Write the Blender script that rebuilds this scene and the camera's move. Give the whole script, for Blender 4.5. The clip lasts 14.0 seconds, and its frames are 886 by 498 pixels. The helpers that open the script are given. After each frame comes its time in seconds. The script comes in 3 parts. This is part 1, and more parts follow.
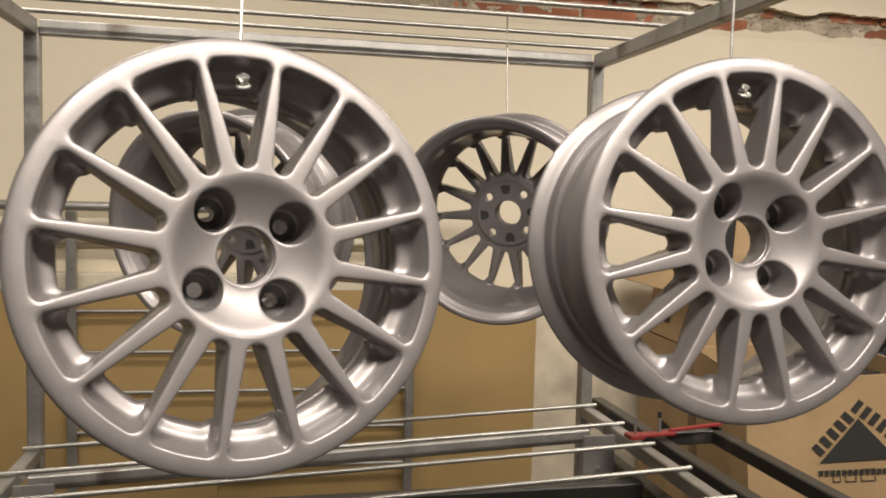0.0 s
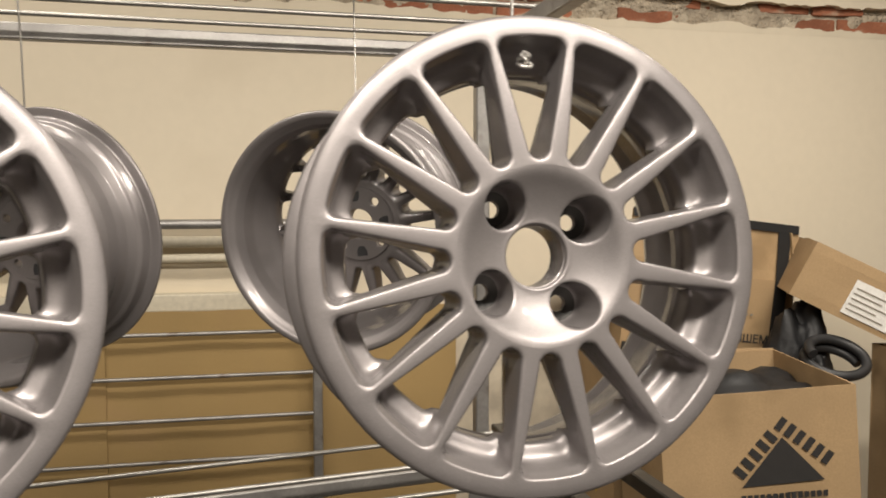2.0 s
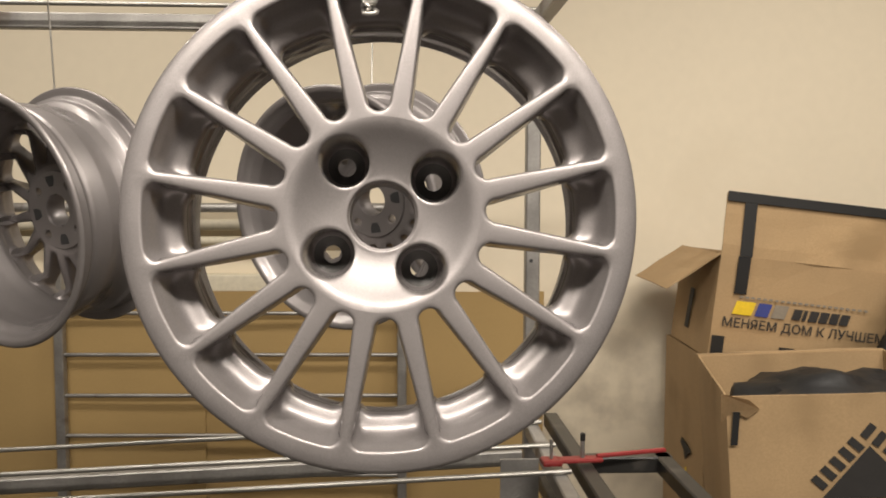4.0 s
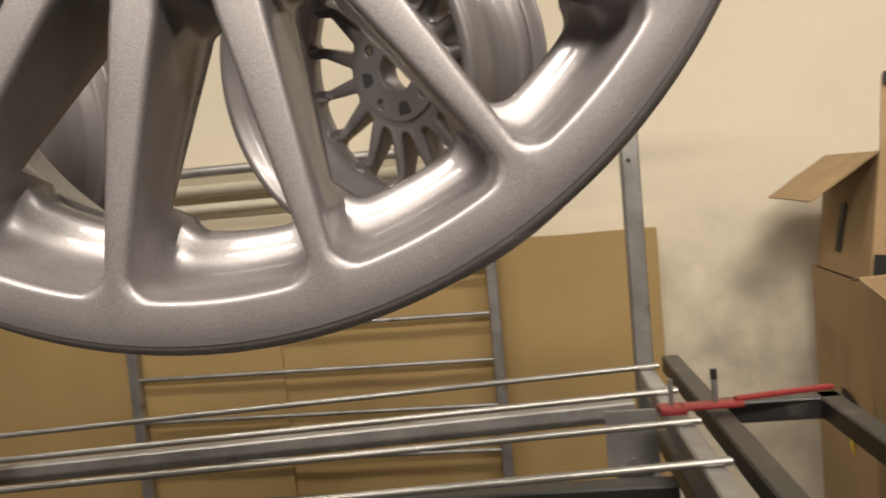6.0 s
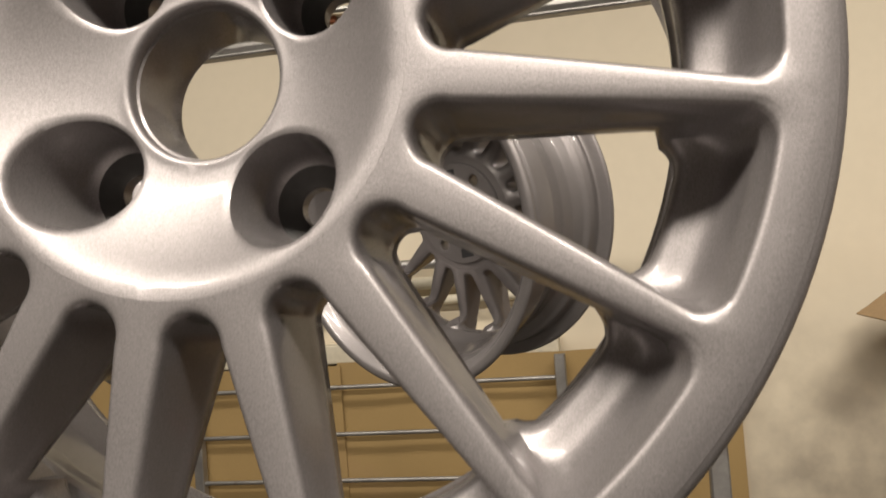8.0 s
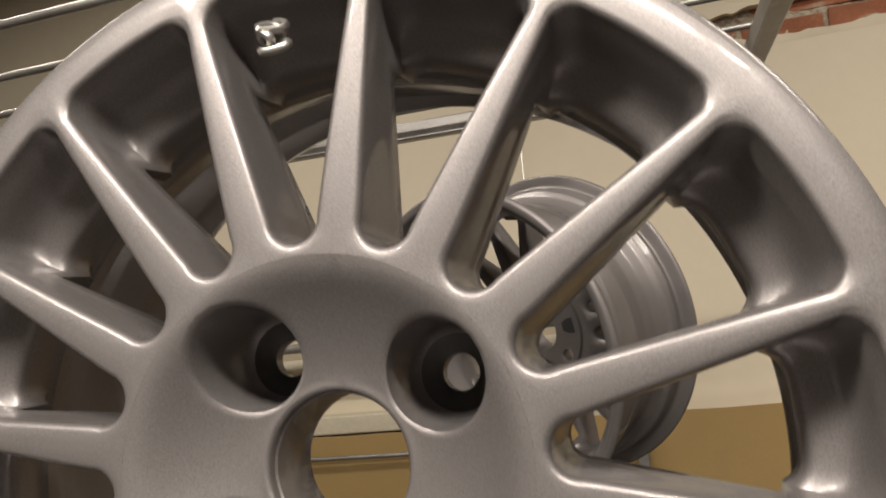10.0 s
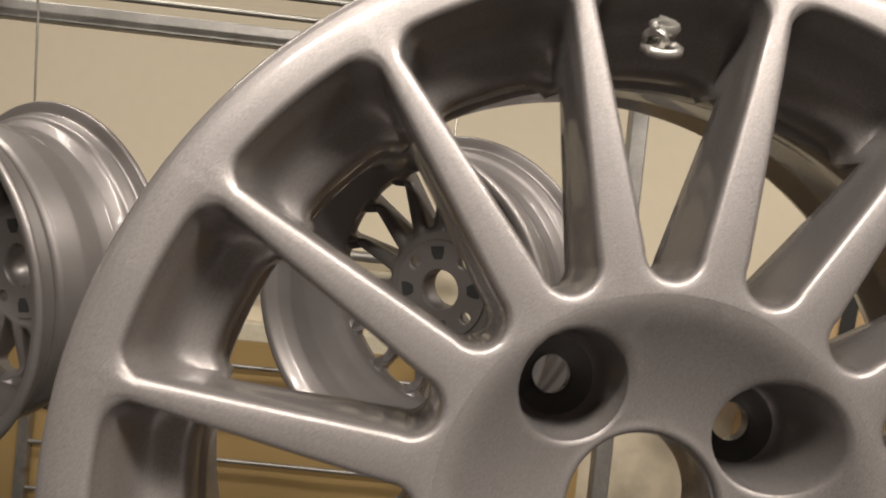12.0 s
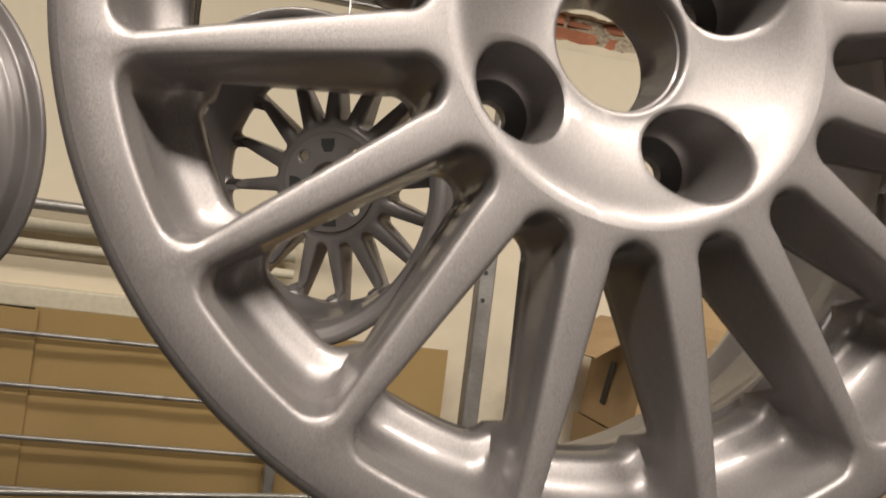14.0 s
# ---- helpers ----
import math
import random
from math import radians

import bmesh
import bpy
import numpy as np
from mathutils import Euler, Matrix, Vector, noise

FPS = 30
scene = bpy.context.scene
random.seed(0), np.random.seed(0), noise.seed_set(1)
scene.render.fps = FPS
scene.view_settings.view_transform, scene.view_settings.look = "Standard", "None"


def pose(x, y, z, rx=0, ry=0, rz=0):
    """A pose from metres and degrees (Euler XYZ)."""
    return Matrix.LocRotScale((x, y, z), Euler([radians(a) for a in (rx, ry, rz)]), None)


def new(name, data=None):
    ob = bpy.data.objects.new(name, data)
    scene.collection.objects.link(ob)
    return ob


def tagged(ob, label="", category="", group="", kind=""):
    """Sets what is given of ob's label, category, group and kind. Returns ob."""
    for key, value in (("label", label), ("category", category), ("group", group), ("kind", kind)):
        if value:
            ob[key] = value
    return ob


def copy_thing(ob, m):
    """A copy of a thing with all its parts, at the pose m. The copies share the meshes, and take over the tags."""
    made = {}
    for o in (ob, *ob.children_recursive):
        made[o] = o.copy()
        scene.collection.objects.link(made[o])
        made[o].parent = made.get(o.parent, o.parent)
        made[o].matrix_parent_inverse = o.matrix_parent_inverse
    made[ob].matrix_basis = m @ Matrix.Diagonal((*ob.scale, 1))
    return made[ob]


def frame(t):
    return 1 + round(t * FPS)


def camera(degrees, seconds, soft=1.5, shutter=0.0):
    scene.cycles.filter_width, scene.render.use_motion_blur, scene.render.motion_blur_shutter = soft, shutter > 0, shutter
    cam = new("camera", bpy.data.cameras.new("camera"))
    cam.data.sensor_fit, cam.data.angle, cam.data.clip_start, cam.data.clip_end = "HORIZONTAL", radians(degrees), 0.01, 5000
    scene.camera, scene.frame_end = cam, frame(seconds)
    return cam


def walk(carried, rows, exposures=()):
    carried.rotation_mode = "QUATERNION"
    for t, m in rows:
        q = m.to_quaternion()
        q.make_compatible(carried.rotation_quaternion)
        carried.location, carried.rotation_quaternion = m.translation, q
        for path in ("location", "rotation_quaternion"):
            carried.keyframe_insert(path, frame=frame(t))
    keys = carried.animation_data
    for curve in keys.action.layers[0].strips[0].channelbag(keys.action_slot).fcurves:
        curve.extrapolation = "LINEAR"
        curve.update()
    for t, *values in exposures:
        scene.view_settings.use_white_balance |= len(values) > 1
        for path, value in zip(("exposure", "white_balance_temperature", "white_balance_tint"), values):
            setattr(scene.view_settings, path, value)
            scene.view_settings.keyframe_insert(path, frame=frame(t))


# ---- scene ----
cam = camera(57.8, 14.0, soft=1.8, shutter=0.4)
ROWS = [
    (0.0, -0.5133, -0.8338, 1.4921, 86.18, -1.43, -10.03),
    (0.5, -0.4532, -0.8144, 1.4917, 85.29, -2.01, -9.92),
    (1.0, -0.3840, -0.7605, 1.4931, 85.24, -1.91, -10.61),
    (1.5, -0.3021, -0.6990, 1.4979, 87.41, -1.06, -10.53),
    (2.0, -0.2294, -0.6564, 1.4953, 86.73, 0.02, -11.94),
    (4.3, 0.0649, -0.6444, 1.4494, 86.21, 0.15, 1.31),
    (4.5, 0.0754, -0.5993, 1.4330, 86.08, 0.45, 2.30),
    (5.0, 0.0818, -0.4353, 1.3796, 83.82, 1.09, 3.08),
    (5.5, 0.0992, -0.3234, 1.3337, 83.90, 3.49, 4.00),
    (6.0, 0.1198, -0.2705, 1.2886, 85.69, 5.11, 7.25),
    (6.5, 0.1164, -0.2430, 1.2771, 90.19, 4.31, 14.44),
    (7.0, 0.1241, -0.2324, 1.2997, 92.70, 3.19, 15.02),
    (7.5, 0.1331, -0.2418, 1.3332, 92.96, 3.53, 14.14),
    (8.0, 0.1392, -0.2384, 1.3720, 91.97, 4.39, 12.57),
    (8.5, 0.1432, -0.2369, 1.4049, 91.77, 5.77, 14.64),
    (9.0, 0.1439, -0.2485, 1.4309, 93.70, 7.37, 17.55),
    (9.2, 0.1454, -0.2521, 1.4435, 94.59, 7.80, 18.83),
    (11.3, 0.0075, -0.2674, 1.5651, 91.63, -1.78, 7.61),
    (11.5, -0.0302, -0.2650, 1.5639, 89.95, -3.27, 5.00),
    (12.0, -0.0863, -0.2678, 1.5439, 88.43, -5.90, -0.42),
    (12.5, -0.1349, -0.2760, 1.5048, 88.84, -7.48, -4.97),
    (13.0, -0.1572, -0.2629, 1.4464, 90.38, -8.31, -10.36),
    (13.5, -0.1388, -0.2738, 1.3963, 90.30, -8.19, -12.36),
    (14.0, -0.1243, -0.2821, 1.3442, 92.09, -7.08, -11.46),
]
walk(cam, [(t, pose(x, y, z, a, b, c)) for t, x, y, z, a, b, c in ROWS],
     exposures=[(0.0, 0.05), (4.5, 0.03), (6.5, 0.10), (7.2, -0.08), (8.0, -0.04), (9.0, -0.20), (11.5, -0.48), (12.5, 0.0), (13.0, 0.0), (13.5, 0.05), (14.0, -0.12)])

# ---- light ----
world = bpy.data.worlds.new("room_world")
scene.world = world
world.use_nodes = True
world.node_tree.nodes["Background"].inputs["Color"].default_value = (1.0, 0.9, 0.78, 1)
world.node_tree.nodes["Background"].inputs["Strength"].default_value = 0.006


def tube_light(name, x, y, z, length, width, power, rz=0.0, tint=(1.0, 0.915, 0.805)):
    data = bpy.data.lights.new(name, "AREA")
    data.shape, data.size, data.size_y, data.energy, data.color = "RECTANGLE", length, width, power, tint
    ob = new(name, data)
    ob.matrix_world = pose(x, y, z, 0, 0, rz)
    return ob


LAMPS = [(-0.60, -1.40, 3.12, 1.2, 0.30, 95, 4), (0.85, -1.30, 3.12, 1.2, 0.30, 115, 4), (1.6, 0.85, 3.10, 1.3, 0.30, 45, 4), (-1.3, 0.9, 3.10, 1.3, 0.30, 30, 4)]
for lx, ly, lz, ll, lw, lp, lr in LAMPS:
    tube_light("ceiling_tube_light", lx, ly, lz - 0.05, ll, lw, lp, lr)

# ---- materials ----
def mat(name, base, rough=0.5, metal=0.0, coat=0.0, coat_rough=0.1, spread=0.12, scale=6.0, fine=90.0, bump=0.05,
        bump_dist=0.002, rough_spread=0.1, stain=None, stain_scale=2.0, stain_at=0.55, vary=0.0, stretch=(1, 1, 1), grit=0.5, patch=None):
    """A surface with broad and fine variation, optional stains, fine relief."""
    m = bpy.data.materials.new(name)
    m.use_nodes = True
    nt = m.node_tree
    b = nt.nodes["Principled BSDF"]
    b.inputs["Metallic"].default_value = metal
    b.inputs["Coat Weight"].default_value = coat
    b.inputs["Coat Roughness"].default_value = coat_rough
    tc = nt.nodes.new("ShaderNodeTexCoord")
    mp = nt.nodes.new("ShaderNodeMapping")
    mp.inputs["Scale"].default_value = stretch
    nt.links.new(tc.outputs["Object"], mp.inputs["Vector"])

    def noise_tex(s, detail=4.0):
        n = nt.nodes.new("ShaderNodeTexNoise")
        n.inputs["Scale"].default_value, n.inputs["Detail"].default_value = s, detail
        nt.links.new(mp.outputs["Vector"], n.inputs["Vector"])
        return n.outputs["Fac"]

    def blend(fac, a, c, how="MIX"):
        x = nt.nodes.new("ShaderNodeMix")
        x.data_type, x.blend_type = "RGBA", how
        for sock, v in ((x.inputs[0], fac), (x.inputs[6], a), (x.inputs[7], c)):
            if isinstance(v, (int, float)):
                sock.default_value = v
            elif isinstance(v, tuple):
                sock.default_value = (*v[:3], 1)
            else:
                nt.links.new(v, sock)
        return x.outputs[2]

    def ramp(v, lo, hi):
        r = nt.nodes.new("ShaderNodeMapRange")
        r.inputs["From Min"].default_value, r.inputs["From Max"].default_value = lo, hi
        nt.links.new(v, r.inputs["Value"])
        return r.outputs["Result"]

    broad, grain = noise_tex(scale), noise_tex(fine, 2.0)
    dark = tuple(v * (1 - spread) for v in base)
    lite = tuple(min(1.0, v * (1 + spread)) for v in base)
    col = blend(ramp(broad, 0.3, 0.7), dark, lite)
    col = blend(ramp(grain, 0.3, 0.7), col, blend(grit, col, tuple(v * 0.75 for v in base)))
    if stain:
        s = ramp(noise_tex(stain_scale, 6.0), stain_at, stain_at + 0.12)
        col = blend(s, col, stain)
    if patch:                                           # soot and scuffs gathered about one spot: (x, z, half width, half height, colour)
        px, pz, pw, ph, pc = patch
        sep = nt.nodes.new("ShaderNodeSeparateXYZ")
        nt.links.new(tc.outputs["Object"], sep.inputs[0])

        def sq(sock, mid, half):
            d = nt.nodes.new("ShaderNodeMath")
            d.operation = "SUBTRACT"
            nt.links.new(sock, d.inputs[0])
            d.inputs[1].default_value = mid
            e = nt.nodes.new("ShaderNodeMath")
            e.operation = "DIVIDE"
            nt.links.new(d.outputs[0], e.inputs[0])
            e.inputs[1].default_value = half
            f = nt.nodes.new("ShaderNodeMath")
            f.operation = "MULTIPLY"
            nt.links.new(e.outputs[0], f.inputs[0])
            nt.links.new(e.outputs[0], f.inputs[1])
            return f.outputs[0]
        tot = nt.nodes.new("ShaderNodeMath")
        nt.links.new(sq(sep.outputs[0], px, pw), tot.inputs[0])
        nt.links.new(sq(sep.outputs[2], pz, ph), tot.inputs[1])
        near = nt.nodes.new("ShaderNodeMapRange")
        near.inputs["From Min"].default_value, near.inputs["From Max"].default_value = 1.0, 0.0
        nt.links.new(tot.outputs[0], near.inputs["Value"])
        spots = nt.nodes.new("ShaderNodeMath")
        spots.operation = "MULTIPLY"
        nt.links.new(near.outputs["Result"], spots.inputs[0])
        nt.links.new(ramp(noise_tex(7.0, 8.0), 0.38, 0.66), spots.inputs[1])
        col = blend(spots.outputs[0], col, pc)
    if vary:
        oi = nt.nodes.new("ShaderNodeObjectInfo")
        hv = nt.nodes.new("ShaderNodeHueSaturation")
        nt.links.new(ramp(oi.outputs["Random"], 0.0, 1.0), hv.inputs["Value"])
        mr = hv.inputs["Value"].links[0].from_node
        mr.inputs["To Min"].default_value, mr.inputs["To Max"].default_value = 1 - vary, 1 + vary
        nt.links.new(col, hv.inputs["Color"])
        col = hv.outputs["Color"]
    nt.links.new(col, b.inputs["Base Color"])
    rr = nt.nodes.new("ShaderNodeMapRange")
    rr.inputs["To Min"].default_value, rr.inputs["To Max"].default_value = max(0.02, rough - rough_spread), min(1, rough + rough_spread)
    nt.links.new(broad, rr.inputs["Value"])
    nt.links.new(rr.outputs["Result"], b.inputs["Roughness"])
    if bump:
        bp = nt.nodes.new("ShaderNodeBump")
        bp.inputs["Strength"].default_value, bp.inputs["Distance"].default_value = bump, bump_dist
        add = nt.nodes.new("ShaderNodeMath")
        nt.links.new(grain, add.inputs[0])
        nt.links.new(broad, add.inputs[1])
        nt.links.new(add.outputs[0], bp.inputs["Height"])
        nt.links.new(bp.outputs["Normal"], b.inputs["Normal"])
    return m


SILVER = mat("silver_wheel_paint", (0.308, 0.285, 0.284), 0.48, 0.66, 0.62, 0.09, 0.06, 9, 1500, 0.18, 0.0005, 0.04, grit=1.0)
SILVER.node_tree.nodes["Principled BSDF"].inputs["Coat IOR"].default_value = 1.4
SILVER.node_tree.nodes["Principled BSDF"].inputs["Specular Tint"].default_value = (0.06, 0.06, 0.06, 1)   # metal flake dulls towards grazing angles
STEEL = mat("raw_steel_tube", (0.37, 0.355, 0.34), 0.45, 0.75, 0, 0.1, 0.25, 12, 140, 0.08, 0.001, 0.12, (0.16, 0.13, 0.11), 9, 0.6)
ZINC = mat("bright_zinc_rod", (0.40, 0.385, 0.36), 0.42, 0.85, 0, 0.1, 0.12, 14, 200, 0.05, 0.0005)
BLACK = mat("black_painted_steel", (0.018, 0.017, 0.016), 0.42, 0.1, 0.2, 0.3, 0.3, 9, 120, 0.1, 0.001, 0.1, (0.05, 0.045, 0.04), 14, 0.62)
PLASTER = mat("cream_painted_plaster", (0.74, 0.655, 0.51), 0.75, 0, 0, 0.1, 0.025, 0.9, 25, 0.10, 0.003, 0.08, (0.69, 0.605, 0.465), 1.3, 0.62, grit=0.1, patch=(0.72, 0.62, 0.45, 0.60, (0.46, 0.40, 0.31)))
# dark tone for walls out of view, so the wheels' recesses stay dark
DARK_UNSEEN = mat("unseen_wall_bounce_cut", (0.16, 0.14, 0.115), 0.8, 0, 0, 0.1, 0.3, 0.8, 25, 0.10, 0.003, 0.08, (0.06, 0.055, 0.05), 0.7, 0.5)
MORTAR = mat("crumbling_grey_mortar", (0.44, 0.37, 0.28), 0.95, 0, 0, 0.1, 0.35, 14, 70, 1.0, 0.02, 0.03, (0.62, 0.54, 0.42), 6, 0.5)
BRICK = mat("old_red_brick", (0.34, 0.13, 0.07), 0.92, 0, 0, 0.1, 0.25, 14, 90, 0.5, 0.006, 0.03, (0.48, 0.36, 0.26), 9, 0.55, 0.25)
CEIL = mat("pale_ceiling_paint", (0.33, 0.30, 0.25), 0.85, 0, 0, 0.1, 0.05, 1.2, 40, 0.1, 0.003)
FLOOR = mat("grey_concrete_floor", (0.05, 0.046, 0.041), 0.8, 0, 0, 0.1, 0.2, 2.5, 50, 0.25, 0.004, 0.08, (0.15, 0.13, 0.11), 1.5, 0.6)
CARD = mat("brown_corrugated_cardboard", (0.37, 0.25, 0.102), 0.82, 0, 0, 0.1, 0.08, 2.5, 160, 0.10, 0.0012, 0.05, (0.35, 0.23, 0.105), 2.2, 0.58, grit=0.2)
BOXCARD = mat("tan_box_cardboard", (0.37, 0.25, 0.13), 0.8, 0, 0, 0.1, 0.10, 5, 170, 0.12, 0.0012, 0.05, (0.27, 0.18, 0.09), 3.5, 0.56)
PALE_PAINT = mat("pale_cream_paint", (0.66, 0.60, 0.47), 0.6, 0, 0, 0.1, 0.08, 4, 60, 0.1, 0.002)
TAPE = mat("black_adhesive_tape", (0.007, 0.0065, 0.0065), 0.62, 0, 0, 0.1, 0.2, 20, 150, 0.15, 0.0008)
INK = mat("black_print_ink", (0.022, 0.020, 0.019), 0.7, 0, 0, 0.1, 0.15, 30, 200, 0.0)
YELLOW = mat("yellow_print_ink", (0.72, 0.50, 0.02), 0.7, 0, 0, 0.1, 0.08, 30, 200, 0.0)
BLUE = mat("blue_print_ink", (0.035, 0.05, 0.22), 0.7, 0, 0, 0.1, 0.1, 30, 200, 0.0)
GREY = mat("grey_print_ink", (0.22, 0.19, 0.15), 0.7, 0, 0, 0.1, 0.1, 30, 200, 0.0)
RED = mat("red_plastic", (0.22, 0.016, 0.016), 0.5, 0, 0.2, 0.2, 0.1, 20, 150, 0.08, 0.0008)
WHITE = mat("white_paper_label", (0.72, 0.70, 0.66), 0.7, 0, 0, 0.1, 0.04, 20, 100, 0.03, 0.001)
BAG = mat("black_bin_bag_film", (0.011, 0.011, 0.012), 0.5, 0, 0, 0.1, 0.2, 20, 60, 0.3, 0.004)
RUBBER = mat("black_rubber_hose", (0.02, 0.02, 0.021), 0.5, 0, 0, 0.1, 0.15, 20, 120, 0.1, 0.001)
WIRE = mat("thin_galvanised_wire", (0.55, 0.53, 0.50), 0.4, 0.85, 0, 0.1, 0.1, 40, 200, 0.0)


# ---- mesh helpers ----
def part(name, bm, material, parent=None, label="", smooth=0.0):
    me = bpy.data.meshes.new(name)
    bmesh.ops.recalc_face_normals(bm, faces=bm.faces)
    bm.to_mesh(me)
    bm.free()
    me.materials.append(material)
    if smooth:
        for p in me.polygons:
            p.use_smooth = True
        me.set_sharp_from_angle(angle=radians(smooth))
    ob = new(name, me)
    if parent is not None:
        ob.parent = parent
    if label:
        tagged(ob, label)
    return ob


def thing(name, m, label, category, group="", kind=""):
    ob = new(name)
    ob.empty_display_size = 0.1
    ob.matrix_world = m
    return tagged(ob, label, category, group, kind)


def add_box(bm, x0, x1, y0, y1, z0, z1, bevel=0.0, m=None):
    made = bmesh.ops.create_cube(bm, size=1)["verts"]
    t = Matrix.Translation(((x0 + x1) / 2, (y0 + y1) / 2, (z0 + z1) / 2)) @ Matrix.Diagonal((abs(x1 - x0), abs(y1 - y0), abs(z1 - z0), 1))
    bmesh.ops.transform(bm, matrix=(m @ t) if m else t, verts=made)
    if bevel:
        es = list({e for v in made for e in v.link_edges})
        bmesh.ops.bevel(bm, geom=es, offset=bevel, segments=2, affect="EDGES", profile=0.6)
    return bm


def box(x0, x1, y0, y1, z0, z1, bevel=0.0, m=None):
    return add_box(bmesh.new(), x0, x1, y0, y1, z0, z1, bevel, m)


def add_tube(bm, pts, r, sides=10):
    """A round bar along a list of points."""
    pts = [Vector(p) for p in pts]
    rings = []
    for i, p in enumerate(pts):
        d = (pts[min(i + 1, len(pts) - 1)] - pts[max(i - 1, 0)]).normalized()
        u = d.orthogonal().normalized() if i == 0 else (rings_u - d * rings_u.dot(d)).normalized()
        rings_u = u
        w = d.cross(u)
        rings.append([bm.verts.new(p + r * (math.cos(a) * u + math.sin(a) * w)) for a in (2 * math.pi * k / sides for k in range(sides))])
    for a, b in zip(rings, rings[1:]):
        for k in range(sides):
            bm.faces.new((a[k], a[(k + 1) % sides], b[(k + 1) % sides], b[k]))
    bm.faces.new(rings[0][::-1])
    bm.faces.new(rings[-1])
    return bm


def tube(pts, r, sides=10):
    return add_tube(bmesh.new(), pts, r, sides)


def square_tube(length, w, h, wall=0.002):
    """A hollow square bar along x from 0 to length, rounded corners, open ends."""
    bm = bmesh.new()
    def ring(x, inset):
        c, out = 0.003, []
        a, b = w / 2 - inset, h / 2 - inset
        for sy, sz in ((1, 1), (-1, 1), (-1, -1), (1, -1)):
            pair = [(x, sy * a, sz * (b - c)), (x, sy * (a - c), sz * b)]
            out += pair if sy * sz > 0 else pair[::-1]
        return [bm.verts.new(v) for v in out]
    o0, o1, i0, i1 = ring(0, 0), ring(length, 0), ring(0, wall), ring(length, wall)
    for p, q in ((o0, o1), (i1, i0), (i0, o0), (o1, i1)):
        for k in range(8):
            bm.faces.new((p[k], p[(k + 1) % 8], q[(k + 1) % 8], q[k]))
    return bm

# ---- alloy wheel ----
# local axes: x right, y into the wheel from its face, z up; angle from x towards z
N_SPOKES, PITCH, PHASE = 16, 2 * math.pi / 16, radians(1.85)
R_WIN, R_ROOT_C, R_U, HALF_W = 0.1903, 0.0945, 0.0098, 0.1646


RIM_R = 0.2080


def polar(r, a, d):
    return (r * math.cos(a), d, r * math.sin(a))


def window_outline(grow=0.0, top=None, n_u=9, n_s=9, n_c=5, n_t=9):
    """Closed outline of one window about angle 0 as (r along, s across), and where each point's partner on the wedge lies."""
    top = R_WIN if top is None else top
    rc, ru = 0.010, R_U + grow
    hw = math.tan(HALF_W) + 0.0020 / R_WIN
    # side line from the U to the outer corner
    p0 = Vector((R_ROOT_C, ru))
    edge = lambda r: ru + (r - R_ROOT_C) * ((R_WIN * hw + grow) - ru) / (R_WIN - R_ROOT_C)
    r_c = top + grow - rc
    out = []
    for i in range(n_u):                                # half U, from the root point to the side
        a = math.pi - (math.pi / 2) * i / (n_u - 1)
        out.append((R_ROOT_C + ru * math.cos(a), ru * math.sin(a), "root", i / (n_u - 1)))
    for i in range(1, n_s + 1):                         # side
        r = R_ROOT_C + (r_c - R_ROOT_C) * i / n_s
        out.append((r, edge(r), "side", i / n_s))
    e_c = edge(r_c)
    for i in range(1, n_c + 1):                         # outer corner
        a = (math.pi / 2) * i / n_c
        out.append((r_c + rc * math.sin(a), e_c - rc + rc * math.cos(a), "corner", i / n_c))
    s_end = e_c - rc
    for i in range(1, n_t + 1):                         # half of the outer edge, following the circle
        s = s_end * (1 - i / n_t)
        r = top + grow
        out.append((r * (1 - 0.5 * (s / r) ** 2 + 0.5 * (s_end / r) ** 2), s, "top", i / n_t))
    return out


def partner(kind, f, r, r_in, r_top):
    """The point on the wedge's border (r, angle) that belongs to an outline point."""
    half = PITCH / 2
    if kind == "root":
        return r_in, half * f
    if kind == "side":
        return r_in + (R_WIN - 0.010 - r_in) * f, half
    if kind == "corner":
        return (R_WIN - 0.010) + (r_top - R_WIN + 0.010) * f, half
    return r_top, half * (1 - f)


